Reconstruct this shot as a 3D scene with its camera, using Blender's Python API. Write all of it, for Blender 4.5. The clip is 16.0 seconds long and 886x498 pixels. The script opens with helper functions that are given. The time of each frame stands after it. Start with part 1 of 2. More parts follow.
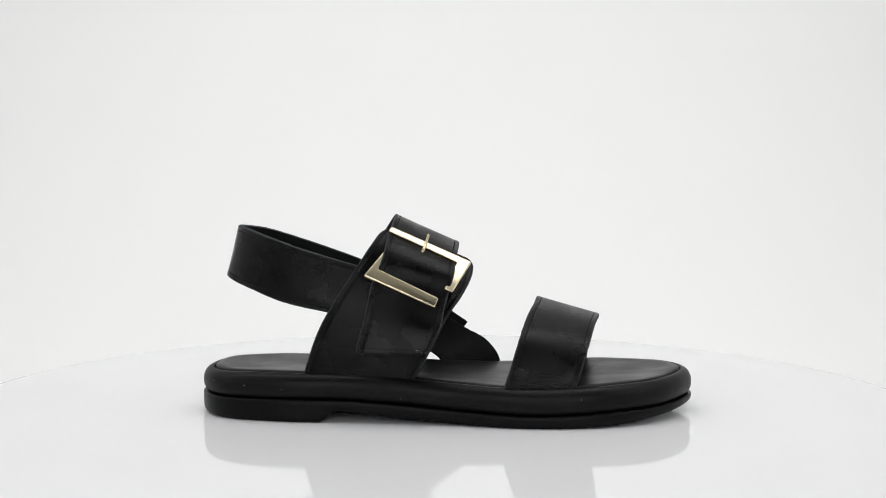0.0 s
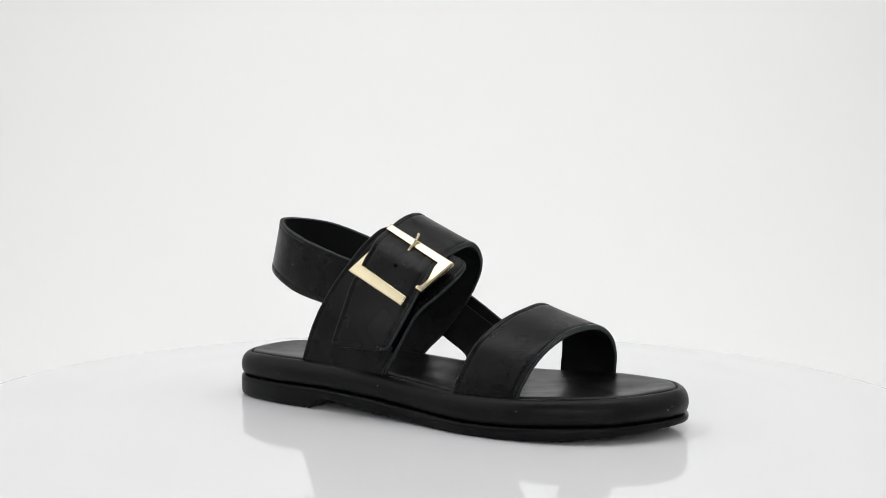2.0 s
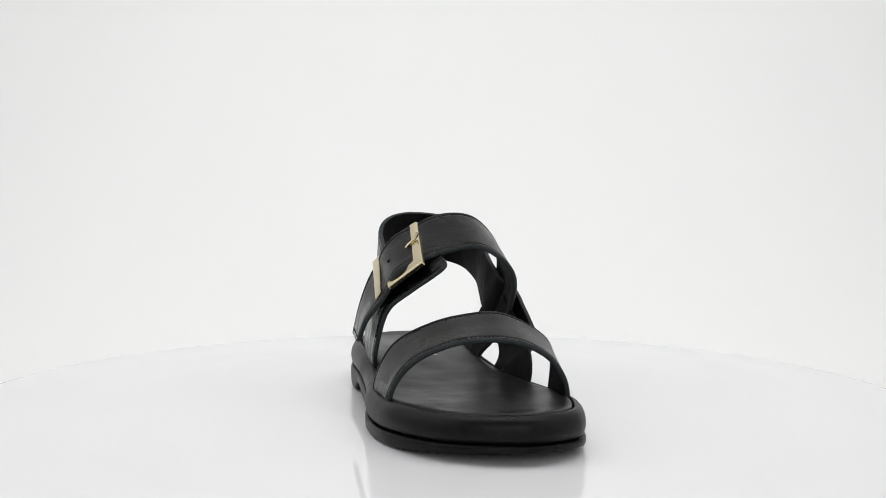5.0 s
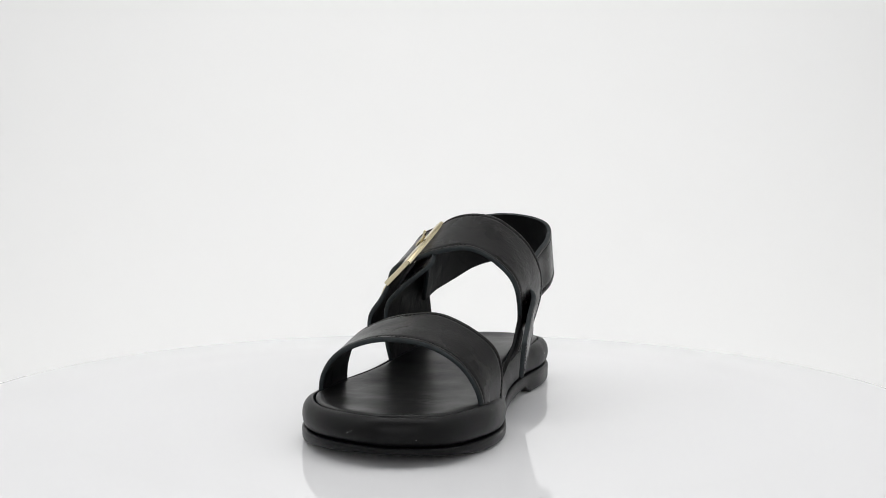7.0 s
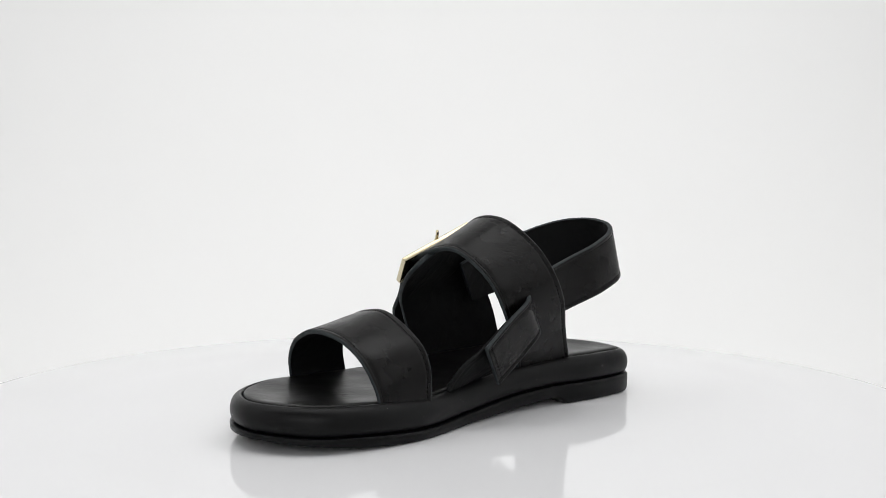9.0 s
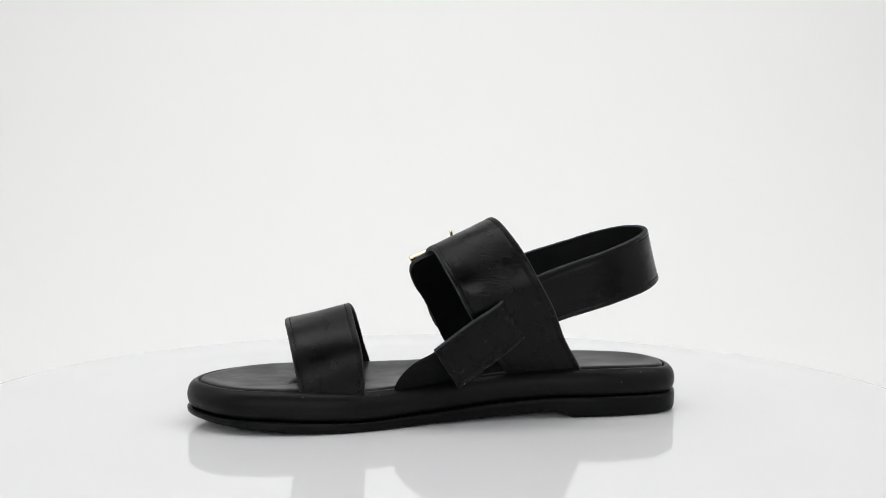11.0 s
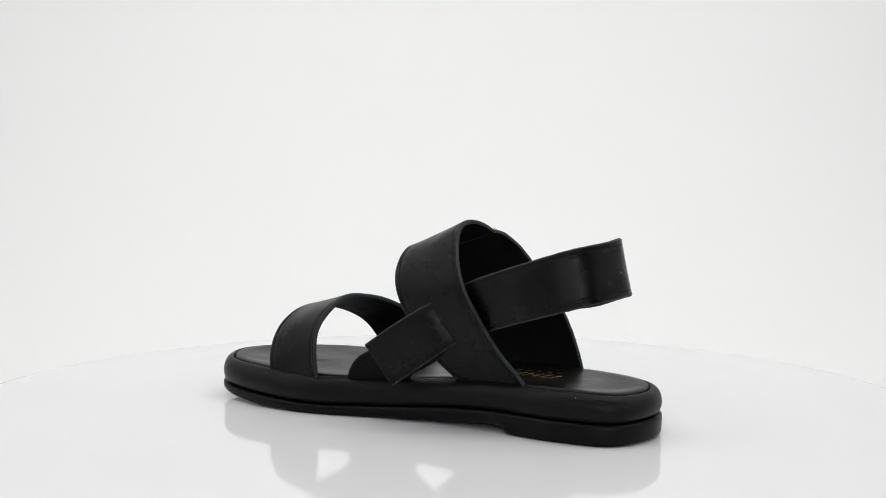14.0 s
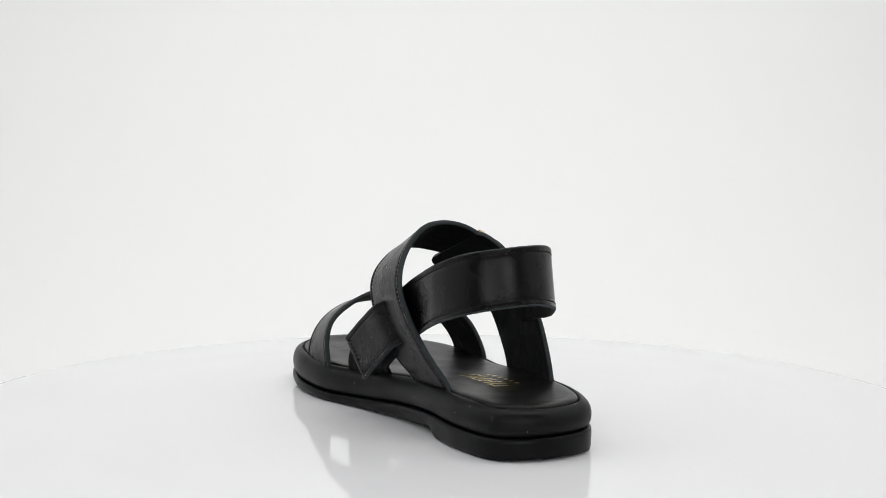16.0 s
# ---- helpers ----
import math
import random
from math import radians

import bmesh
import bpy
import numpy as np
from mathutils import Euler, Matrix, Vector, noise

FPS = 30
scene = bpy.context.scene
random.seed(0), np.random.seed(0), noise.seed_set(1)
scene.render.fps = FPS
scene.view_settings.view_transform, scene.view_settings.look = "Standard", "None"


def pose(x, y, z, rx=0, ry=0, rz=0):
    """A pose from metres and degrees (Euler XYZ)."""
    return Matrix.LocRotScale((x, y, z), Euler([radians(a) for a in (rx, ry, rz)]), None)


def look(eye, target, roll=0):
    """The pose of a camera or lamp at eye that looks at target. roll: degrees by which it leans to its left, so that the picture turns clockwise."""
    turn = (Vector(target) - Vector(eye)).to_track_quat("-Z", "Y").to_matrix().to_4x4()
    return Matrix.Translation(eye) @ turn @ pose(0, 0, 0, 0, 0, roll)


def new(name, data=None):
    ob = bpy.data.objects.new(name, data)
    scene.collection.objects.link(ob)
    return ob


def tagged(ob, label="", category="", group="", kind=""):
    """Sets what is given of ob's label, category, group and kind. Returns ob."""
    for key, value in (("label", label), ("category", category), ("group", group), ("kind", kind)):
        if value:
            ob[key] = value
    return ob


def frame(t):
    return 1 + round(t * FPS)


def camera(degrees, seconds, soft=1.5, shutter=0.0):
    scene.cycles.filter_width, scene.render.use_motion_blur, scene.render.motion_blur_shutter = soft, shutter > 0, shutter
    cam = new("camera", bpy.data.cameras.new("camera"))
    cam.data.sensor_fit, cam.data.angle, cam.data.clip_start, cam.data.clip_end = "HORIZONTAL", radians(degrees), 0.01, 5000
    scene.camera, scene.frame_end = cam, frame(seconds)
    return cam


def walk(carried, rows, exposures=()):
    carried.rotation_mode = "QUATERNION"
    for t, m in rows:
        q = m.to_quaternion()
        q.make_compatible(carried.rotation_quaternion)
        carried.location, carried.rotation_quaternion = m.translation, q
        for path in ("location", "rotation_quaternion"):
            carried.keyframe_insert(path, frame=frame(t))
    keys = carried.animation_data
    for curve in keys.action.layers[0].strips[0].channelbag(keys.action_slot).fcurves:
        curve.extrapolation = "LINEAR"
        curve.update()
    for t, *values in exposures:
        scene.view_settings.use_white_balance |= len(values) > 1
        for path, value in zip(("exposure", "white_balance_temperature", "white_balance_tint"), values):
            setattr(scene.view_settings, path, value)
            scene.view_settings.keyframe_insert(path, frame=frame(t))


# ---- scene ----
# ---- camera ----
cam = camera(32.13, 16.0, soft=0.6)
EYE = (0.0, -0.8194, 0.1683)
CAMERA_POSE = pose(*EYE, 90 - 5.64, 0, -0.035) @ pose(0, 0, 0, 0, 0, 0.25)
walk(cam, [(0.0, CAMERA_POSE), (16.0, CAMERA_POSE)], exposures=[(0.0, 0.0), (16.0, 0.0)])
TURN = -15.26          # degrees a second, seen from above

# ---- light ----
world = bpy.data.worlds.new("studio_world")
world.use_nodes = True
world.node_tree.nodes["Background"].inputs[0].default_value = (1.0, 1.0, 1.0, 1)
world.node_tree.nodes["Background"].inputs[1].default_value = 0.05
scene.world = world


def softbox_light(name, eye, target, size_x, size_y, power, colour=(1, 1, 1)):
    data = bpy.data.lights.new(name, "AREA")
    data.shape, data.size, data.size_y, data.energy, data.color = "RECTANGLE", size_x, size_y, power, colour
    ob = new(name, data)
    ob.matrix_world = look(eye, target)
    return ob


softbox_light("ceiling_softbox_light", (0, 0.1, 1.48), (0, 0.1, 0), 2.1, 0.75, 11.75)
# two unseen side lamps, added to even out the backdrop's sides and corners
softbox_light("left_backdrop_fill_light", (-1.0, -0.2, 0.75), (0.35, 0.7, 0.5), 0.9, 0.9, 2.0)
softbox_light("right_backdrop_fill_light", (1.0, -0.2, 0.75), (-0.35, 0.7, 0.5), 0.9, 0.9, 1.8)
softbox_light("front_right_softbox_light", (0.34, -1.32, 0.46), (0, 0, 0.06), 0.34, 0.5, 3.0)
softbox_light("front_left_softbox_light", (-0.34, -1.32, 0.46), (0, 0, 0.06), 0.34, 0.5, 2.6)


# ---- materials ----
def material(name, colour, rough=0.5, metal=0.0, spec=0.5, vary=0.3, scale=40.0, bump=0.0, bump_scale=900.0, cells=False,
             second=0.0, second_scale=120.0, coat=0.0, ior=1.5, crease=0.0):
    m = bpy.data.materials.new(name)
    m.use_nodes = True
    n, l = m.node_tree.nodes, m.node_tree.links
    b = n["Principled BSDF"]
    b.inputs["Roughness"].default_value = rough
    b.inputs["Metallic"].default_value = metal
    b.inputs["Specular IOR Level"].default_value = spec
    b.inputs["IOR"].default_value = ior
    b.inputs["Coat Weight"].default_value = coat
    co = n.new("ShaderNodeTexCoord")
    big = n.new("ShaderNodeTexNoise")
    big.inputs["Scale"].default_value, big.inputs["Detail"].default_value = scale, 6
    l.new(co.outputs["Object"], big.inputs["Vector"])
    mix = n.new("ShaderNodeMix")
    mix.data_type = "RGBA"
    mix.inputs["A"].default_value = (*[c * (1 - vary) for c in colour], 1)
    mix.inputs["B"].default_value = (*[min(1, c * (1 + vary)) for c in colour], 1)
    l.new(big.outputs["Fac"], mix.inputs["Factor"])
    l.new(mix.outputs["Result"], b.inputs["Base Color"])
    ramp = n.new("ShaderNodeMapRange")
    ramp.inputs["From Min"].default_value, ramp.inputs["From Max"].default_value = 0.3, 0.7
    ramp.inputs["To Min"].default_value, ramp.inputs["To Max"].default_value = max(0.02, rough - 0.12 * vary * 2), min(1, rough + 0.12 * vary * 2)
    l.new(big.outputs["Fac"], ramp.inputs["Value"])
    l.new(ramp.outputs["Result"], b.inputs["Roughness"])
    if bump:
        if cells:
            g = n.new("ShaderNodeTexVoronoi")
            g.inputs["Scale"].default_value = bump_scale
            out = g.outputs["Distance"]
        else:
            g = n.new("ShaderNodeTexNoise")
            g.inputs["Scale"].default_value, g.inputs["Detail"].default_value = bump_scale, 4
            out = g.outputs["Fac"]
        l.new(co.outputs["Object"], g.inputs["Vector"])
        bp = n.new("ShaderNodeBump")
        bp.inputs["Strength"].default_value, bp.inputs["Distance"].default_value = bump, 0.0004
        l.new(out, bp.inputs["Height"])
        last = bp
        if second:
            w = n.new("ShaderNodeTexNoise")
            w.inputs["Scale"].default_value, w.inputs["Detail"].default_value, w.inputs["Distortion"].default_value = second_scale, 5, 0.6
            l.new(co.outputs["Object"], w.inputs["Vector"])
            bp2 = n.new("ShaderNodeBump")
            bp2.inputs["Strength"].default_value, bp2.inputs["Distance"].default_value = second, 0.0015
            l.new(w.outputs["Fac"], bp2.inputs["Height"])
            l.new(bp.outputs["Normal"], bp2.inputs["Normal"])
            last = bp2
        if crease:
            # patches of fine crinkles where the hide has been flexed
            far = n.new("ShaderNodeTexNoise")
            far.inputs["Scale"].default_value, far.inputs["Detail"].default_value = 26, 2
            l.new(co.outputs["Object"], far.inputs["Vector"])
            patch = n.new("ShaderNodeMapRange")
            patch.inputs["From Min"].default_value, patch.inputs["From Max"].default_value = 0.5, 0.66
            l.new(far.outputs["Fac"], patch.inputs["Value"])
            squeeze = n.new("ShaderNodeMapping")
            squeeze.inputs["Scale"].default_value, squeeze.inputs["Rotation"].default_value = (1.0, 1.0, 2.6), (0.3, 0.5, 0)
            l.new(co.outputs["Object"], squeeze.inputs["Vector"])
            lines = n.new("ShaderNodeTexNoise")
            lines.inputs["Scale"].default_value, lines.inputs["Detail"].default_value, lines.inputs["Distortion"].default_value = 260, 4, 1.2
            l.new(squeeze.outputs["Vector"], lines.inputs["Vector"])
            amount = n.new("ShaderNodeMath")
            amount.operation = "MULTIPLY"
            l.new(lines.outputs["Fac"], amount.inputs[0])
            l.new(patch.outputs["Result"], amount.inputs[1])
            bp3 = n.new("ShaderNodeBump")
            bp3.inputs["Strength"].default_value, bp3.inputs["Distance"].default_value = crease, 0.0016
            l.new(amount.outputs["Value"], bp3.inputs["Height"])
            l.new(last.outputs["Normal"], bp3.inputs["Normal"])
            last = bp3
        l.new(last.outputs["Normal"], b.inputs["Normal"])
    return m


LEATHER = material("black_leather", (0.0019, 0.0016, 0.0016), 0.285, spec=0.16, vary=0.45, scale=60, bump=0.16, bump_scale=1700, cells=True, second=0.1, second_scale=70, crease=0.34)
LEATHER_SOLE = material("black_leather_sole_wrap", (0.003, 0.0031, 0.0033), 0.41, spec=0.15, vary=0.3, scale=45, bump=0.13, bump_scale=1600, cells=True, second=0.07, second_scale=60)
LEATHER_FOOT = material("black_leather_footbed", (0.0032, 0.0031, 0.0030), 0.36, spec=0.2, vary=0.25, scale=50, bump=0.1, bump_scale=1400, cells=True, second=0.1, second_scale=60, crease=0.16)
EDGE = material("raw_leather_edge", (0.0095, 0.0145, 0.0165), 0.75, vary=0.4, scale=300, bump=0.6, bump_scale=1800)
LINING = material("black_suede_lining", (0.0030, 0.0032, 0.0035), 0.7, spec=0.14, vary=0.3, scale=80, bump=0.4, bump_scale=1500, second=0.9, second_scale=80)
THREAD = material("black_thread", (0.004, 0.004, 0.0045), 0.8, spec=0.2, vary=0.2, scale=500)
RUBBER = material("black_rubber", (0.0028, 0.003, 0.0033), 0.38, spec=0.115, vary=0.2, scale=60, bump=0.15, bump_scale=1500, second=0.05)
GOLD = material("pale_gold_metal", (0.62, 0.545, 0.37), 0.18, metal=1.0, vary=0.06, scale=90, bump=0.05, bump_scale=700)
FOIL = material("gold_foil", (0.70, 0.55, 0.26), 0.3, metal=1.0, vary=0.2, scale=400)
DUST = material("pale_dust", (0.7, 0.7, 0.68), 0.9, vary=0.1)
DISC = material("glossy_white_acrylic", (0.785, 0.785, 0.797), 0.06, vary=0.012, scale=6, ior=1.33, spec=0.5)
PAPER = material("white_seamless_paper", (0.855, 0.855, 0.851), 0.9, spec=0.2, vary=0.01, scale=3)
CLOTH = material("white_tent_cloth", (0.86, 0.86, 0.86), 0.95, spec=0.1, vary=0.02, scale=5)
DARK_FRONT = material("added_dark_grey_wall", (0.06, 0.06, 0.065), 0.9, spec=0.2, vary=0.1, scale=4)
HOLE_SHADE = material("hole_shade", (0.002, 0.002, 0.002), 0.95, spec=0.05, vary=0.1)


# ---- mesh helpers ----
def mesh_object(name, verts, faces, mats, parent=None, label="", smooth=True, index=None):
    me = bpy.data.meshes.new(name)
    me.from_pydata([tuple(p) for p in verts], [], faces)
    for m in (mats if isinstance(mats, (list, tuple)) else [mats]):
        me.materials.append(m)
    if index is not None:
        me.polygons.foreach_set("material_index", index)
    if smooth:
        me.polygons.foreach_set("use_smooth", [True] * len(me.polygons))
    me.update()
    ob = new(name, me)
    if parent is not None:
        ob.parent = parent
    if label:
        tagged(ob, label)
    return ob


def part(name, bm, mat, parent, label="", smooth=True):
    me = bpy.data.meshes.new(name)
    bmesh.ops.recalc_face_normals(bm, faces=bm.faces)
    bm.to_mesh(me)
    bm.free()
    me.materials.append(mat)
    if smooth:
        me.polygons.foreach_set("use_smooth", [True] * len(me.polygons))
    ob = new(name, me)
    ob.parent = parent
    if label:
        tagged(ob, label)
    return ob


def spline(points, n, closed=False):
    """n points evenly spaced by length along a smooth curve through the given ones."""
    p = np.array(points, float)
    m = len(p)
    if closed:
        ext = np.vstack([p[-1], p, p[0], p[1]])
        spans = m
    else:
        ext = np.vstack([2 * p[0] - p[1], p, 2 * p[-1] - p[-2]])
        spans = m - 1
    out = []
    for i in range(spans):
        a, b, c, d = ext[i:i + 4]
        ta = 0.0
        tb = ta + max(1e-9, np.linalg.norm(b - a)) ** 0.5
        tc = tb + max(1e-9, np.linalg.norm(c - b)) ** 0.5
        td = tc + max(1e-9, np.linalg.norm(d - c)) ** 0.5
        for s in np.linspace(tb, tc, 24, endpoint=False):
            a1 = (tb - s) / (tb - ta) * a + (s - ta) / (tb - ta) * b
            a2 = (tc - s) / (tc - tb) * b + (s - tb) / (tc - tb) * c
            a3 = (td - s) / (td - tc) * c + (s - tc) / (td - tc) * d
            b1 = (tc - s) / (tc - ta) * a1 + (s - ta) / (tc - ta) * a2
            b2 = (td - s) / (td - tb) * a2 + (s - tb) / (td - tb) * a3
            out.append((tc - s) / (tc - tb) * b1 + (s - tb) / (tc - tb) * b2)
    out.append(out[0] if closed else p[-1])
    out = np.array(out)
    run = np.concatenate([[0], np.cumsum(np.linalg.norm(np.diff(out, axis=0), axis=1))])
    want = np.linspace(0, run[-1], n + 1)[:-1] if closed else np.linspace(0, run[-1], n)
    return np.stack([np.interp(want, run, out[:, k]) for k in range(out.shape[1])], 1)


def smoothed(a, times=2):
    for _ in range(times):
        a = np.vstack([a[:1], (a[:-2] + 2 * a[1:-1] + a[2:]) / 4, a[-1:]])
    return a


MM = 0.001


# ---- studio ----
def studio():
    # seamless paper sweep: floor under the turntable, a wide cove, the upright back
    prof = [(-1.6, -0.04), (0.30, -0.04)]
    for k in range(1, 25):
        a = radians(90 * k / 24)
        prof.append((0.30 + 0.55 * math.sin(a), -0.04 + 0.55 * (1 - math.cos(a))))
    prof.append((0.85, 1.6))
    verts, faces = [], []
    for x in (-1.1, 1.1):
        for y, z in prof:
            verts.append((x, y, z))
    n = len(prof)
    for i in range(n - 1):
        faces.append((i, i + 1, n + i + 1, n + i))
    ob = mesh_object("backdrop", verts, [f[::-1] for f in faces], PAPER)
    mod = ob.modifiers.new("thickness", "SOLIDIFY")
    mod.thickness, mod.offset = 0.003, -1
    tagged(ob, "white seamless paper backdrop curving up behind the turntable", "backdrop", kind="structure")

    def slab(name, lo, hi, label, mat=CLOTH):
        bm = bmesh.new()
        bmesh.ops.create_cube(bm, size=1)
        for v in bm.verts:
            v.co = [lo[i] + (v.co[i] + 0.5) * (hi[i] - lo[i]) for i in range(3)]
        o = part(name, bm, mat, None, smooth=False)
        tagged(o, label, name.split("_")[0], kind="structure")

    slab("wall_west", (-1.14, -1.64, -0.06), (-1.11, 0.9, 1.62), "white diffusing cloth side of the photo tent")
    slab("wall_east", (1.11, -1.64, -0.06), (1.14, 0.9, 1.62), "white diffusing cloth side of the photo tent")
    # unseen dark wall added behind the camera so leather facing it reflects little
    slab("wall_south", (-1.11, -1.67, -0.06), (1.11, -1.64, 1.62), "added dark grey wall, unseen behind the camera, that keeps the sandal's front dark", DARK_FRONT)
    slab("ceiling", (-1.14, -1.67, 1.62), (1.14, 0.9, 1.65), "white diffusing cloth roof of the photo tent")


# ---- turntable ----
def turntable():
    top = tagged(new("turntable"), "round glossy white acrylic display turntable, slowly turning", "turntable")
    prof = [(0.0, 0.0), (0.1, 0.0), (0.2, 0.0), (0.266, 0.0), (0.2705, -0.0006), (0.2735, -0.0022), (0.275, -0.005), (0.275, -0.014), (0.273, -0.016), (0.0, -0.016)]
    n = 160
    verts, faces = [], []
    for r, z in prof[1:-1]:
        for k in range(n):
            a = 2 * math.pi * k / n
            verts.append((r * math.cos(a), r * math.sin(a), z))
    rings = len(prof) - 2
    for j in range(rings - 1):
        for k in range(n):
            q = (k + 1) % n
            faces.append((j * n + k, (j + 1) * n + k, (j + 1) * n + q, j * n + q))
    faces.append(tuple(range(n)))
    faces.append(tuple(reversed(range((rings - 1) * n, rings * n))))
    mesh_object("disc", verts, faces, DISC, top)
    bm = bmesh.new()
    bmesh.ops.create_cone(bm, cap_ends=True, segments=64, radius1=0.16, radius2=0.15, depth=0.023, matrix=Matrix.Translation((0, 0, -0.0283)))
    part("base", bm, CLOTH, top, "white drive base")
    return top


# ---- sandal ----
OUTLINE = [(-128.5, 3), (-118.5, -21.6), (-89, -33.2), (-47.3, -36.6), (2, -41.6), (43.4, -49.4), (86, -45.8), (120, -25), (136, 9.6), (122.6, 37), (93, 49),
           (58.5, 50.2), (15, 39.5), (-15, 34.6), (-48.9, 33.8), (-90, 36), (-119.5, 29)]
INTERFACE = ((-130, 11.0), (-82, 11.4), (-53, 11.4), (-24, 10.0), (5, 7.5), (34, 6.1), (48, 5.8), (62, 6.2), (92, 7.7), (110, 8.0), (125, 8.8), (137, 9.6))
BOTTOM = ((-130, 1.2), (-120, 0.3), (-110, 0), (-63.5, 0), (-61, 1.2), (-57, 5.6), (-53, 6.1), (-42, 5.0), (-18, 2.5), (5, 1.0), (20, 0.4), (40, 0), (62, 0), (77, 0.5), (92, 1.2), (107, 2.6), (125, 4.8),
          (137, 6.4))


def table(rows, x):
    return float(np.interp(x, [r[0] for r in rows], [r[1] for r in rows]))


def soft_table(rows, x):
    return sum(table(rows, x + d) for d in (-8, -4, 0, 4, 8)) / 5


RING = 220
LINE = spline(OUTLINE, RING, True)
TANGENT = np.roll(LINE, -1, 0) - np.roll(LINE, 1, 0)
TANGENT /= np.linalg.norm(TANGENT, axis=1)[:, None]
INWARD = np.stack([-TANGENT[:, 1], TANGENT[:, 0]], 1)


def rim_height(x):
    return soft_table(INTERFACE, x) + table(((-130, 13.0), (-100, 13.9), (60, 14.1), (137, 13.6)), x)


def ring_sweep(profile, heights):
    """A closed band round the sole's outline. profile: (inset, share of height) in turn; heights(x) gives low and high."""
    verts, faces = [], []
    for inset, share in profile:
        for k in range(RING):
            x, y = LINE[k] + INWARD[k] * inset
            lo, hi = heights(LINE[k][0], 0.024 * max(0.0, LINE[k][1]))
            verts.append((x * MM, y * MM, (lo + (hi - lo) * share) * MM))
    for j in range(len(profile) - 1):
        for k in range(RING):
            q = (k + 1) % RING
            faces.append((j * RING + k, j * RING + q, (j + 1) * RING + q, (j + 1) * RING + k))
    return verts, faces


def flex_crease(x, y):
    """Height of the flex marks under the toe strap: one sharp fold across and a crackle of short ones behind it."""
    z = 0.0
    for cx, cy, half, lean, deep in ((80, 13, 13, 0.5, 0.7), (75, 7, 6, 0.2, 0.25), (73, 11, 6, 0.1, 0.22), (84, 2, 7, 0.35, 0.16), (99, -3, 9, -0.2, 0.14)):
        dx, dy = x - cx, y - cy
        along = (dx * lean + dy) / math.hypot(1, lean)
        across = (dx - dy * lean) / math.hypot(1, lean) + 0.5 * noise.noise((x * 0.2, y * 0.2, cx))
        fade = max(0.0, 1 - (along / half) ** 2)
        z += deep * fade * (0.7 * math.exp(-((across - 2.2) / 1.8) ** 2) - math.exp(-(across / 0.8) ** 2))
    return z


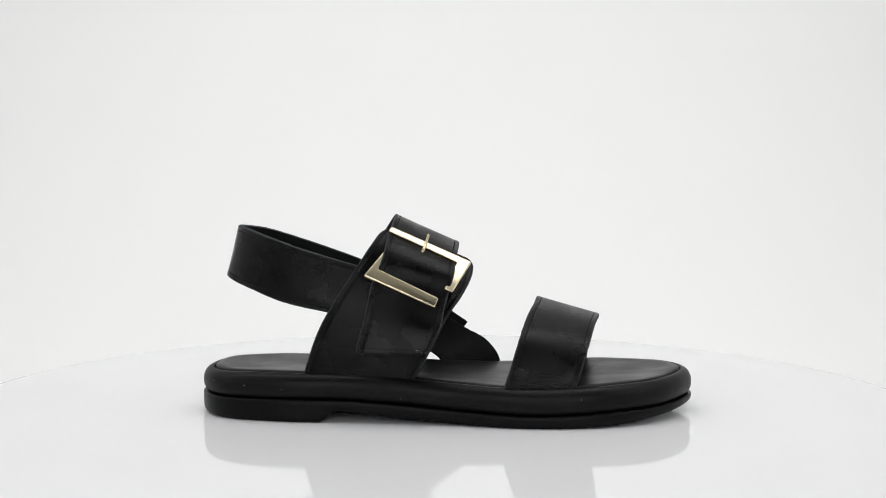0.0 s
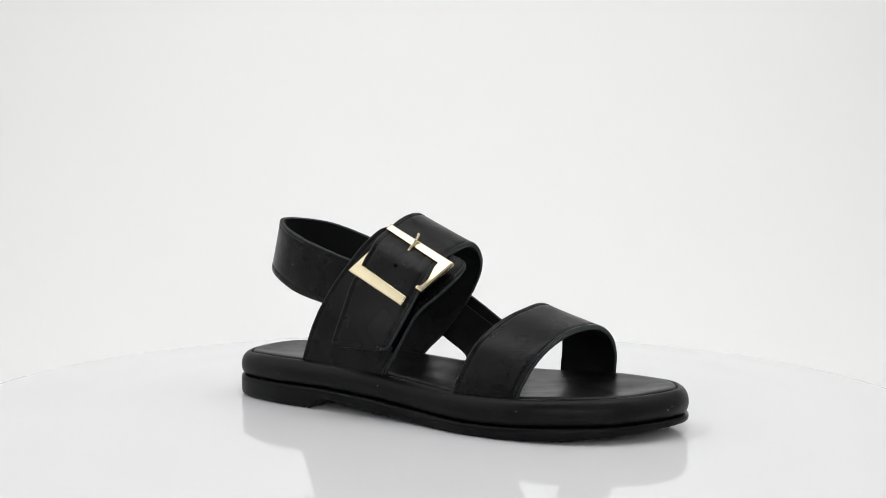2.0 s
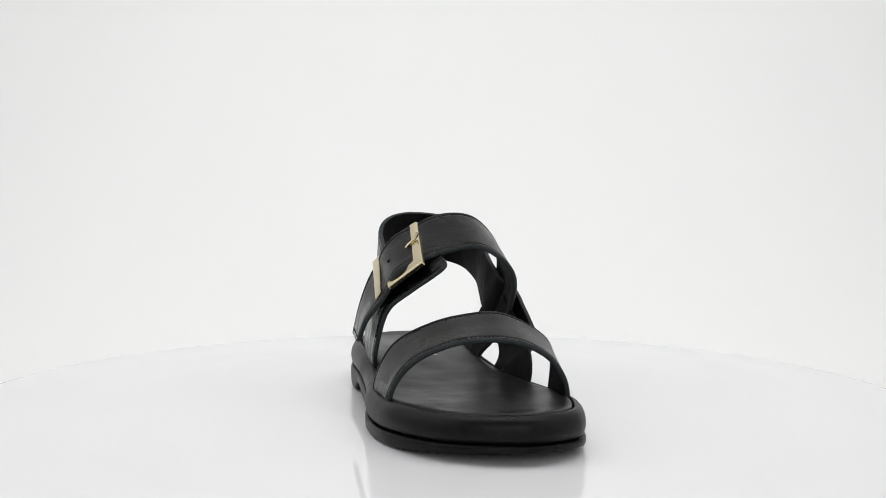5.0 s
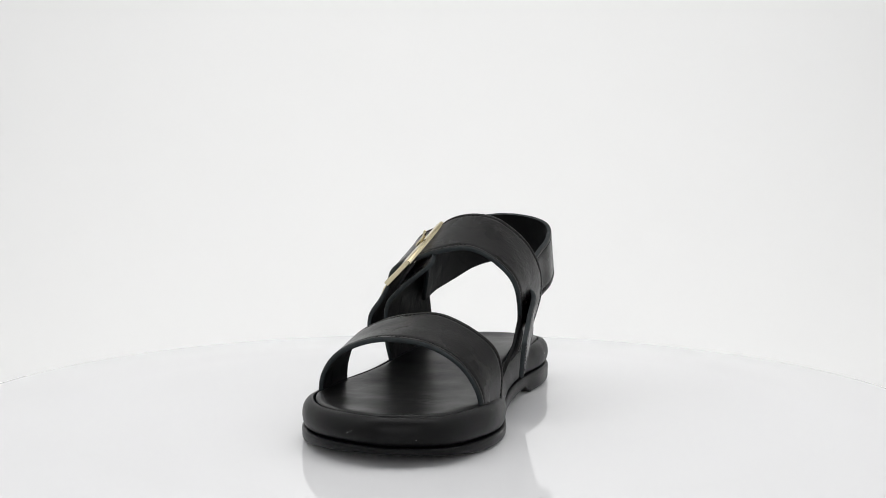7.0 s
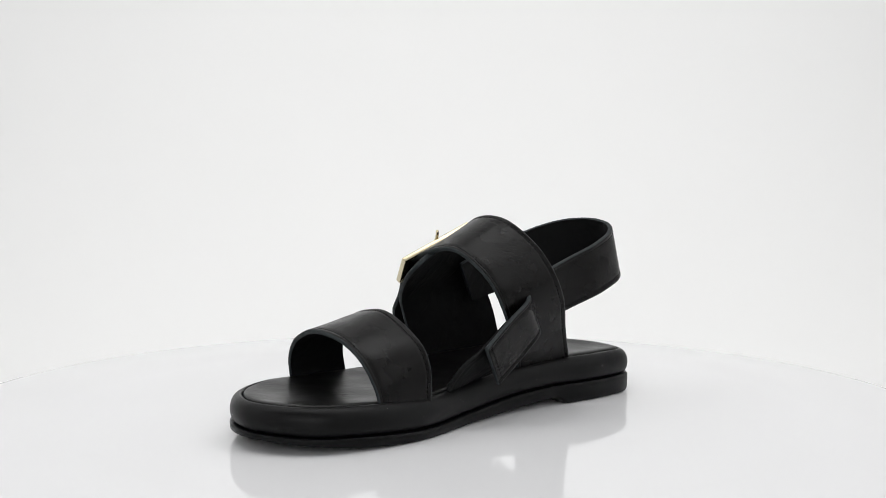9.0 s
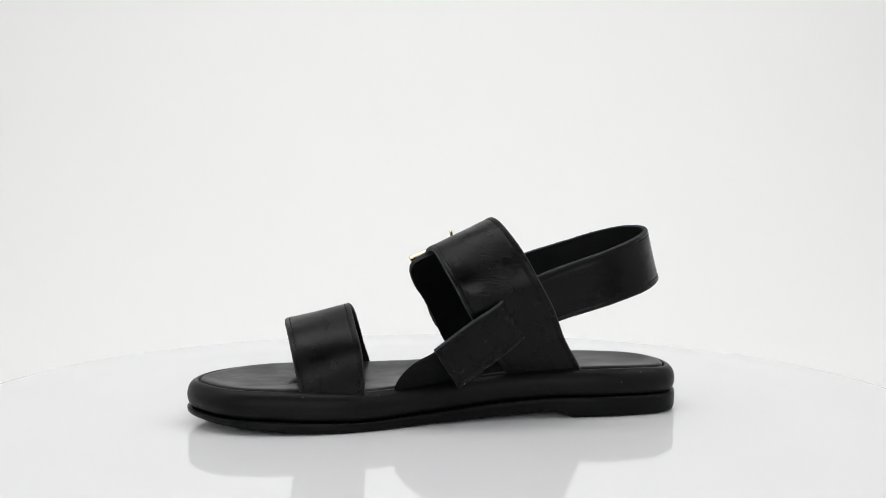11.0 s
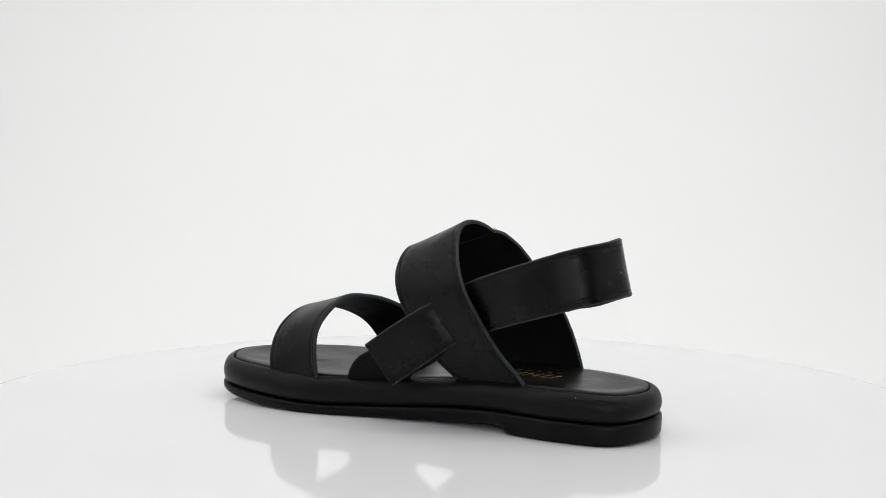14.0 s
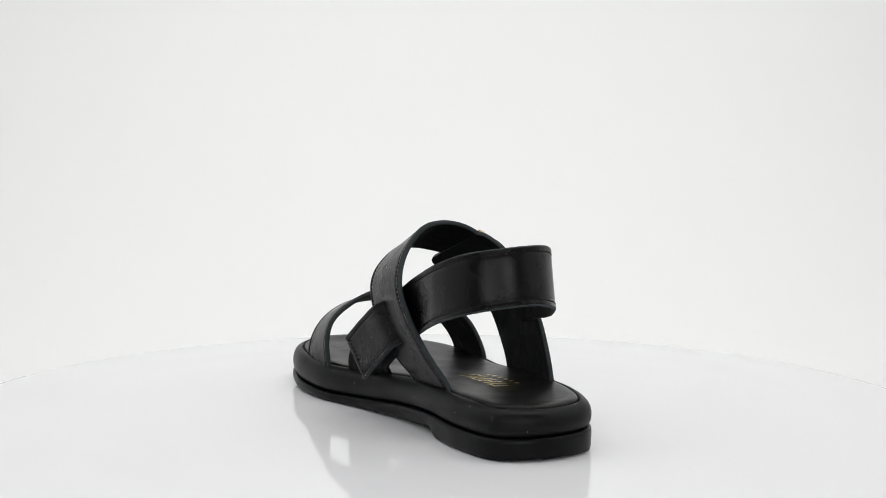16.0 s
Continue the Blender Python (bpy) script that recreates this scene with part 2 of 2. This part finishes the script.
def sole_parts(top):
    # outsole with a low heel block
    prof = [(14, 0), (5, 0), (1.6, 0.0), (0.5, 0.06), (0.1, 0.2), (-0.1, 0.7), (0.0, 0.9), (0.5, 0.98), (1.4, 1.0), (8, 1.0), (14, 0.98)]
    verts, faces = ring_sweep(prof, lambda x, drop: (table(BOTTOM, x) * (1 - min(0.3, 0.45 * drop) * (x < 5)), soft_table(INTERFACE, x) + 0.2 - drop))
    n = len(prof)
    faces.append(tuple(reversed(range(RING))))
    faces.append(tuple((n - 1) * RING + k for k in range(RING)))
    mesh_object("outsole", verts, faces, RUBBER, top, "thin black rubber outsole with a low heel block")
    # leather-wrapped midsole, rounded, with a groove above the outsole
    prof = [(14, 0.0), (3.2, 0.0), (2.4, 0.03), (1.1, 0.1), (0.35, 0.22), (0.0, 0.38), (0.08, 0.53), (0.55, 0.68), (1.4, 0.81), (2.6, 0.905), (4.0, 0.965), (5.1, 0.985), (5.6, 0.965), (5.95, 0.91), (6.2, 0.78), (14, 0.75)]
    verts, faces = ring_sweep(prof, lambda x, drop: (soft_table(INTERFACE, x) + 0.25 - drop, rim_height(x)))
    n = len(prof)
    faces.append(tuple(reversed(range(RING))))
    faces.append(tuple((n - 1) * RING + k for k in range(RING)))
    mid = mesh_object("midsole", verts, faces, LEATHER_SOLE, top, "rounded black leather-wrapped midsole")
    # dust on the midsole
    rng = random.Random(5)
    dv, df = [], []
    for _ in range(38):
        k = rng.randrange(RING)
        s = rng.choice((0.25, 0.4, 0.5, 0.6, 0.7, 0.85))
        inset = -0.12 if s < 0.65 else (0.35 if s < 0.75 else 1.2)
        x, y = LINE[k] + INWARD[k] * inset
        lo, hi = soft_table(INTERFACE, LINE[k][0]) + 0.25, rim_height(LINE[k][0])
        z = lo + (hi - lo) * s
        r = rng.uniform(0.08, 0.2)
        base = len(dv)
        for d in ((r, 0, 0), (-r, 0, 0), (0, r, 0), (0, -r, 0), (0, 0, r), (0, 0, -r)):
            dv.append(((x + d[0]) * MM, (y + d[1]) * MM, (z + d[2]) * MM))
        for f in ((0, 2, 4), (2, 1, 4), (1, 3, 4), (3, 0, 4), (2, 0, 5), (1, 2, 5), (3, 1, 5), (0, 3, 5)):
            df.append(tuple(base + i for i in f))
    tagged(mesh_object("dust", dv, df, DUST, mid, "scattered pale dust specks"), kind="stuff")
    # padded footbed
    insets = [6.75, 6.65, 6.8, 7.3, 8.6, 11] + [11 + 17 * k / 44 for k in range(1, 45)]
    lifts = [-3.4, -0.9, -0.25, 0.25, 0.5] + [float(np.interp(d, (11, 14, 18, 22, 28), (0.45, 0.1, -0.25, -0.5, -0.6))) for d in insets[5:]]
    verts, faces = [], []
    cx = lambda x: max(-104, min(108, x))
    mean = np.array([[cx(p[0]), 3.0 + 0.03 * p[0]] for p in LINE])
    for j, (d, h) in enumerate(zip(insets, lifts)):
        for k in range(RING):
            base = LINE[k] + INWARD[k] * min(d, 11)
            if d > 11:
                base = base + (mean[k] - base) * (d - 11) / 17
            z = rim_height(base[0]) + h
            z += 0.35 * noise.noise((base[0] * 0.045, base[1] * 0.06, 3.1))
            z += flex_crease(base[0], base[1])
            verts.append((base[0] * MM, base[1] * MM, z * MM))
    for j in range(len(insets) - 1):
        for k in range(RING):
            q = (k + 1) % RING
            faces.append((j * RING + k, j * RING + q, (j + 1) * RING + q, (j + 1) * RING + k))
    return mesh_object("insole", verts, faces, LEATHER_FOOT, top, "padded black leather footbed with fine creases")


def frame_along(rear, front, steps, around, ease=3):
    """The two edges of a strap, resampled, with the outward normal at each step."""
    a, b = spline(rear, steps), spline(front, steps)
    a, b = smoothed(a, ease), smoothed(b, ease)
    mid = (a + b) / 2
    along = np.gradient(mid, axis=0)
    across = b - a
    nor = np.cross(along, across)
    nor /= np.linalg.norm(nor, axis=1)[:, None]
    out = mid - np.array(around)
    if np.sum(nor * out) < 0:
        nor = -nor
    return a, b, smoothed(nor, 4)


def strap(name, rear, front, top, label, around=(0, 0, 0), thick=2.4, steps=120, rows=15, stitch_sides=(1, 1), stitch_ends=(0, 0), round_ends=(0, 0),
          stitch_from=0.0, stitch_to=1.0, crown=0.0, wobble=0.25, skin=LEATHER, edge=None, ease=3):
    """A leather strap between two edge curves (mm): smooth outer skin, raw edge, suede lining, rows of stitches."""
    a, b, nor = frame_along(rear, front, steps, around, ease)
    seed = sum(ord(c) for c in name) * 0.37
    width = np.linalg.norm(b - a, axis=1).mean()
    length = np.linalg.norm(np.diff((a + b) / 2, axis=0), axis=1).sum()

    def at(s, u, lift):
        """s along 0..1, u across 0..1, lift outwards in mm from the outer skin."""
        f = s * (steps - 1)
        i = min(steps - 2, int(f))
        f -= i
        pa, pb, pn = a[i] * (1 - f) + a[i + 1] * f, b[i] * (1 - f) + b[i + 1] * f, nor[i] * (1 - f) + nor[i + 1] * f
        p = pa * (1 - u) + pb * u
        ragged = max(0.0, abs(2 * u - 1) - 0.9) * 10 * (1 if u > 0.5 else -1)
        p = p + (pb - pa) / width * ragged * 0.2 * noise.noise((p[0] * 0.9 + seed, p[1] * 0.9, p[2] * 0.9))
        p = p + pn * (lift + crown * (1 - (2 * u - 1) ** 2) + wobble * noise.noise((p[0] * 0.06 + seed, p[1] * 0.06, p[2] * 0.06)))
        return p * MM

    # ends rounded by drawing the corners of the outline in
    def bounds(s):
        lo, hi = 0.0, 1.0
        for end, r in ((0, round_ends[0]), (1, round_ends[1])):
            if r:
                d = (s if end == 0 else 1 - s) * length
                if d < r:
                    cut = (r - math.sqrt(max(0, r * r - (r - d) ** 2))) / width
                    lo, hi = max(lo, cut), min(hi, 1 - cut)
        return lo, hi

    us = np.linspace(0, 1, rows)
    ss = np.linspace(0, 1, steps)
    if any(round_ends):
        ss = np.unique(np.concatenate([ss, np.linspace(0, 0.06, 10), np.linspace(0.94, 1, 10)]))
    ns = len(ss)
    # outer skin with edge: a ring of points per step
    e = thick / width
    section = []
    g = 2.9 / width
    for u, l in ((0.3 * e, 0.0), (0.4 * g, 0.14), (0.7 * g, 0.06), (g, -0.42), (1.35 * g, 0.0)):
        section.append((u, l))
    for u in np.linspace(1.8 * g, 1 - 1.8 * g, rows - 8):
        section.append((u, 0.0))
    section += [(1 - u, l) for u, l in reversed(section[:5])]
    edge_r = [(1 - 0.1 * e, -0.12 * thick), (1.0, -0.4 * thick), (1.0, -0.7 * thick), (1 - 0.2 * e, -thick)]
    edge_l = [(1 - u, l) for u, l in reversed(edge_r)]
    verts, faces, mats = [], [], []
    prof = edge_l + section + edge_r
    m = len(prof)
    for s in ss:
        lo, hi = bounds(s)
        for u, l in prof:
            verts.append(at(s, lo + u * (hi - lo), l))
    for i in range(ns - 1):
        for j in range(m - 1):
            faces.append((i * m + j, i * m + j + 1, (i + 1) * m + j + 1, (i + 1) * m + j))
            mats.append(1 if (j < 4 or j >= m - 5) else 0)
    for i in (0, ns - 1):
        faces.append(tuple(i * m + j for j in range(m)))
        mats.append(1)
    body = mesh_object(name, verts, faces, [skin, edge or EDGE], top, label, index=mats)
    bm = bmesh.new()
    bm.from_mesh(body.data)
    bmesh.ops.recalc_face_normals(bm, faces=bm.faces)
    bm.to_mesh(body.data)
    bm.free()
    # lining
    verts, faces = [], []
    for s in ss:
        lo, hi = bounds(s)
        for u in np.linspace(0.2 * e, 1 - 0.2 * e, 7):
            verts.append(at(s, lo + u * (hi - lo), -thick))
    for i in range(ns - 1):
        for j in range(6):
            faces.append((i * 7 + j, i * 7 + j + 1, (i + 1) * 7 + j + 1, (i + 1) * 7 + j))
    mesh_object("lining", verts, faces, LINING, body, "black suede lining")
    # stitches: short thread lengths set in from the edges, with a slight gap between
    sv, sf = [], []

    def stitch(p, q, n):
        d = q - p
        ln = np.linalg.norm(d)
        d /= ln
        c = np.cross(n, d)
        base = len(sv)
        for t, r, h in ((0, 0.10, -0.1), (0.25, 0.26, 0.16), (0.75, 0.26, 0.16), (1, 0.10, -0.1)):
            o = p + d * ln * t
            for x, y in ((-1, 0), (0, 1), (1, 0), (0, -1)):
                sv.append(o + c * x * r * MM + n * (y * r + h) * MM)
        for j in range(3):
            for k in range(4):
                g = (k + 1) % 4
                sf.append((base + j * 4 + k, base + j * 4 + g, base + j * 4 + 4 + g, base + j * 4 + 4 + k))

    inset = 2.9 / width
    pitch = 2.3
    count = int(length / pitch)
    for side, on in zip((inset, 1 - inset), stitch_sides):
        if on:
            for i in range(count):
                s0, s1 = (i + 0.12) / count, (i + 0.86) / count
                if s0 < stitch_from or s1 > stitch_to:
                    continue
                k = min(steps - 1, int(s0 * steps))
                stitch(at(s0, side, -0.24), at(s1, side, -0.24), nor[k])
    for end, on in zip((0, 1), stitch_ends):
        if on:
            s = (3.0 / length) if end == 0 else 1 - 3.0 / length
            c2 = int(width * (1 - 2 * inset) / pitch)
            for i in range(c2):
                u0, u1 = inset + (1 - 2 * inset) * (i + 0.12) / c2, inset + (1 - 2 * inset) * (i + 0.86) / c2
                stitch(at(s, u0, 0.02), at(s, u1, 0.02), nor[0 if end == 0 else -1])
    if sv:
        tagged(mesh_object("stitching", sv, sf, THREAD, body, "row of black thread stitches"), kind="stuff")
    return body, at


def specks(body, at, places):
    """Single pale dust grains on a strap: s along it, u across it, radius in mm."""
    verts, faces = [], []
    for s, u, r in places:
        c = at(s, u, 0.1)
        base = len(verts)
        for d in ((r, 0, 0), (-r, 0, 0), (0, r, 0), (0, -r, 0), (0, 0, r * 1.3), (0, 0, -r)):
            verts.append(c + np.array(d) * MM)
        for f in ((0, 2, 4), (2, 1, 4), (1, 3, 4), (3, 0, 4), (2, 0, 5), (1, 2, 5), (3, 1, 5), (0, 3, 5)):
            faces.append(tuple(base + i for i in f))
    tagged(mesh_object("dust", verts, faces, DUST, body, "scattered pale dust specks"), kind="stuff")


def buckle(top):
    """Two interlocking flat L-shaped bars in pale gold, with a prong."""
    o = Vector((-26.1, -7.6, 99.0))
    e1 = Vector((43.6, -6.8, -18.7)).normalized()
    e2 = Vector((-12.2, -21.0, -22.0))
    e2 = (e2 - e1 * e2.dot(e1)).normalized()
    n = -e1.cross(e2)

    def place(a, b, h):
        return (o + e1 * a + e2 * b + n * (h + 2.4 * (1 - ((b - 16.5) / 17.5) ** 2))) * MM

    def plate(shape, low, high):
        bm = bmesh.new()
        vs = [bm.verts.new((a, b, low)) for a, b in shape]
        f = bm.faces.new(vs)
        r = bmesh.ops.extrude_face_region(bm, geom=[f])
        for v in r["geom"]:
            if isinstance(v, bmesh.types.BMVert):
                v.co.z = high
        bmesh.ops.bevel(bm, geom=list(bm.edges), offset=1.0, segments=4, profile=0.6, affect="EDGES", clamp_overlap=True)
        for v in bm.verts:
            v.co = place(*v.co)
        return bm

    upper = [(-1.0, -0.1), (45.6, -0.4), (44.4, 23.4), (39.6, 23.6), (39.0, 4.9), (-0.9, 4.4)]
    lower = [(2.6, 17.0), (3.9, 18.8), (4.9, 28.7), (39.2, 29.6), (39.6, 35.0), (-0.9, 35.1)]
    ob = part("buckle", plate(upper, -2.2, 1.0), GOLD, top, "pale gold metal buckle of two interlocking angular bars")
    part("lower_bar", plate(lower, -2.0, 0.8), GOLD, ob)
    # prong: a short rod hooked over the upper bar
    path = spline([(18.9, -2.6, 4.9), (19.2, -1.4, 3.6), (19.6, 1.0, 2.3), (20.0, 3.4, 1.6), (20.3, 6.2, 1.2), (20.4, 8.6, 0.3)], 18)
    bm = bmesh.new()
    rings = []
    for i, p in enumerate(path):
        d = path[min(17, i + 1)] - path[max(0, i - 1)]
        d /= np.linalg.norm(d)
        s = np.cross(d, (1, 0, 0))
        r = 0.85 if 0 < i < 17 else 0.45
        rings.append([bm.verts.new(place(*(p + r * (math.cos(t) * np.array((1, 0, 0)) + math.sin(t) * s)))) for t in np.linspace(0, 2 * math.pi, 10, endpoint=False)])
    for i in range(17):
        for k in range(10):
            g = (k + 1) % 10
            bm.faces.new((rings[i][k], rings[i][g], rings[i + 1][g], rings[i + 1][k]))
    bm.faces.new(rings[0])
    bm.faces.new(rings[-1][::-1])
    part("prong", bm, GOLD, ob)


def foil_mark(insole):
    """Worn gold foil stamp on the heel of the footbed: plain strokes."""
    def stroke(x, y, w, h, lean=0.0):
        pts = []
        for a, b in ((0, 0), (w, 0), (w + lean * h, h), (lean * h, h)):
            p = MARK_ORIGIN + MARK_RIGHT * (x + a) + MARK_UP * (y + b)
            pts.append(p)
        verts = [(p[0] * MM, p[1] * MM, (rim_height(p[0]) + lift + dz) * MM) for dz in (0.0, 0.25) for p, lift in zip(pts, [MARK_LIFT] * 4)]
        mesh_object("foil_stroke", verts, [(4, 5, 6, 7), (0, 1, 5, 4), (1, 2, 6, 5), (2, 3, 7, 6), (3, 0, 4, 7)], FOIL, insole, smooth=False)

    for i in range(4):
        stroke(i * 10.4, 0, 1.3, 9.6, 0.15)
        stroke(i * 10.4 + 5.8, 0, 1.3, 9.6, 0.15)
        stroke(i * 10.4 + (2.5, 1.4, 1.9, 1.2)[i], (8.3, 4.2, 8.3, 0.0)[i], 4.4, 1.2)
    for i in range(6):
        stroke(i * 6.0 + 4.0, -6.4, 1.9, 2.2)


MARK_ORIGIN, MARK_RIGHT, MARK_UP, MARK_LIFT = np.array((-72.5, -4.0)), np.array((1.0, 0.0)), np.array((0.0, 1.0)), -0.1


def sandal():
    top = tagged(new("sandal"), "black leather slingback sandal with a gold buckle on a turntable", "sandal")
    insole = sole_parts(top)
    foil_mark(insole)
    strap("toe_strap",
          [(31, -43.5, 12), (32, -44.3, 20), (35.8, -41.8, 32), (40, -35, 44.6), (45, -18, 54.5), (49.8, 0, 59.3), (52, 16, 60.3), (52.3, 35, 52.2), (51.2, 44.2, 43.8), (50, 47.4, 33), (49.3, 46.8, 21), (49, 46, 12)],
          [(67, -43.5, 12), (69, -44.3, 20), (72.7, -40.8, 31), (77, -31, 42), (81.5, -13, 49.8), (85.2, 4, 51.8), (86, 21.5, 48.8), (85.6, 35, 41.2), (84.2, 42.8, 31), (82.3, 45.6, 21), (82, 45, 12)],
          top, "broad black leather toe strap", around=(65, 0, 15), stitch_sides=(1, 1))
    strap("lateral_quarter",
          [(-74, -29, 14), (-72, -29, 24), (-64.8, -28.2, 46), (-55.4, -27, 63.5), (-46, -23.6, 78), (-37.3, -18, 91), (-31, -8.5, 99.6)],
          [(-17, -34, 14), (-13.8, -35, 23), (-7.5, -35.2, 34.6), (3.6, -31, 56), (11.6, -20.6, 66.4), (16.4, -9, 75), (17.2, -1, 81)],
          top, "black leather side quarter under the buckle", around=(-20, 10, 40), stitch_sides=(1, 1), round_ends=(0, 5), wobble=0.15, crown=1.0)
    body, at = strap("instep_strap",
                     [(-45.2, -40.6, 36.6), (-39.8, -37, 56), (-36.8, -31.8, 71), (-34.8, -28.6, 76.6), (-31.6, -27.2, 83.5), (-29.2, -19.8, 92.8), (-28.2, -9.6, 97.8), (-26, -2, 102.4), (-25, 11, 105.2), (-27, 24, 102.5), (-34.5, 38.3, 89.7), (-42.2, 44.7, 74),
                      (-50, 43.6, 59.8), (-58, 37.4, 42.5), (-69.2, 29.8, 24.6), (-73, 27.6, 15)],
                     [(-6.8, -45.4, 37.5), (-0.7, -42, 50), (1.3, -35.4, 59), (3.2, -31, 66), (6.2, -27, 75.5), (7.2, -20.5, 80.2), (7.2, -13, 82.9), (9, 0.5, 87.4), (9.3, 18.5, 89.3), (6.2, 33.8, 80.9), (1.8, 41, 71), (-4.8, 42.6, 58), (-12.5, 40.6, 45),
                      (-21, 36, 33), (-28, 30, 24), (-31.5, 27.6, 15)],
                     top, "broad black leather instep strap run through the buckle", around=(-20, 0, 40), steps=190, stitch_ends=(1, 0), round_ends=(4, 0), stitch_sides=(1, 1))
    # punched hole: a solid disc, the shade inside put into its near-black colour
    bm = bmesh.new()
    bmesh.ops.create_cone(bm, cap_ends=True, segments=16, radius1=1.05 * MM, radius2=1.05 * MM, depth=0.5 * MM)
    p, q = Vector(at(0.236, 0.5, 0)), Vector(at(0.236, 0.5, 1))
    bm.transform(Matrix.Translation(p) @ (q - p).to_track_quat("Z", "Y").to_matrix().to_4x4())
    part("punched_hole_shade", bm, HOLE_SHADE, body)
    strap("medial_base_strap",
          [(33, 38.8, 14), (32, 41.4, 22), (25, 43.4, 31), (14, 44, 37.5), (-4, 42.6, 49), (-20, 41, 59)],
          [(0, 29, 14), (-0.5, 30.6, 21), (-5.5, 34.4, 25), (-14, 37.6, 29.2), (-24, 38.4, 35.6), (-31, 38, 44)],
          top, "black leather base strap rising from the inner side of the sole", around=(0, 0, 20), stitch_sides=(0, 0), thick=2.0, wobble=0.1, skin=LINING, edge=LINING)
    specks(body, at, ((0.006, 0.9, 0.22), (0.012, 0.82, 0.14), (0.33, 0.4, 0.12), (0.62, 0.5, 0.12)))
    body, at = strap("heel_strap",
          [(-29, -17.8, 76), (-38, -19.6, 78.6), (-46, -20.6, 81), (-55, -21.2, 83.6), (-64, -20.8, 86.2), (-76.4, -19.4, 89.8), (-91, -14.8, 94.6), (-103, -5.4, 98.2), (-109.4, 6.6, 99.2), (-107.6, 21.6, 98.2), (-96, 36, 95), (-76.6, 41.6, 88.4), (-59, 40.2, 82.6),
           (-43, 39.4, 76.6), (-33, 40.6, 71), (-26.6, 41.4, 67.4), (-23.2, 43.6, 65.2), (-19.8, 47.0, 63.0), (-4, 48.7, 53.5), (14.4, 50.5, 40.8)],
          [(-46, -26.2, 53), (-56, -25.4, 55.4), (-64, -24.6, 57), (-73, -22.9, 58.5), (-85.4, -19.4, 61.2), (-99.6, -13, 66), (-110.6, -3.8, 69.5), (-116.5, 7.5, 71.5), (-114.3, 22.8, 70.6), (-102, 37.6, 66.8), (-81.4, 42, 60.5), (-64, 40, 55.2),
           (-50, 37.4, 50.4), (-40.2, 36.6, 46.6), (-36.4, 38.8, 44.6), (-32.6, 42.4, 42.2), (-16, 44.5, 30.8), (0.4, 45.2, 19.6)],
          top, "black leather heel strap threaded through a slot and ending in a stitched tab", around=(-60, 5, 65), steps=260, stitch_ends=(0, 1), wobble=0.3, ease=4)
    specks(body, at, ((0.2, 0.55, 0.16), (0.35, 0.7, 0.1), (0.62, 0.4, 0.1), (0.985, 0.97, 0.24), (0.9, 0.5, 0.12)))
    buckle(top)
    return top


studio()
TABLE = turntable()
SANDAL = sandal()


def motions():
    rows = [(0.5 * k, pose(0, 0, 0, 0, 0, TURN * 0.5 * k)) for k in range(33)]
    walk(TABLE, rows)
    walk(SANDAL, [(t, pose(0, 0, 0.0002, 0, 0, TURN * t)) for t, _ in rows])


motions()
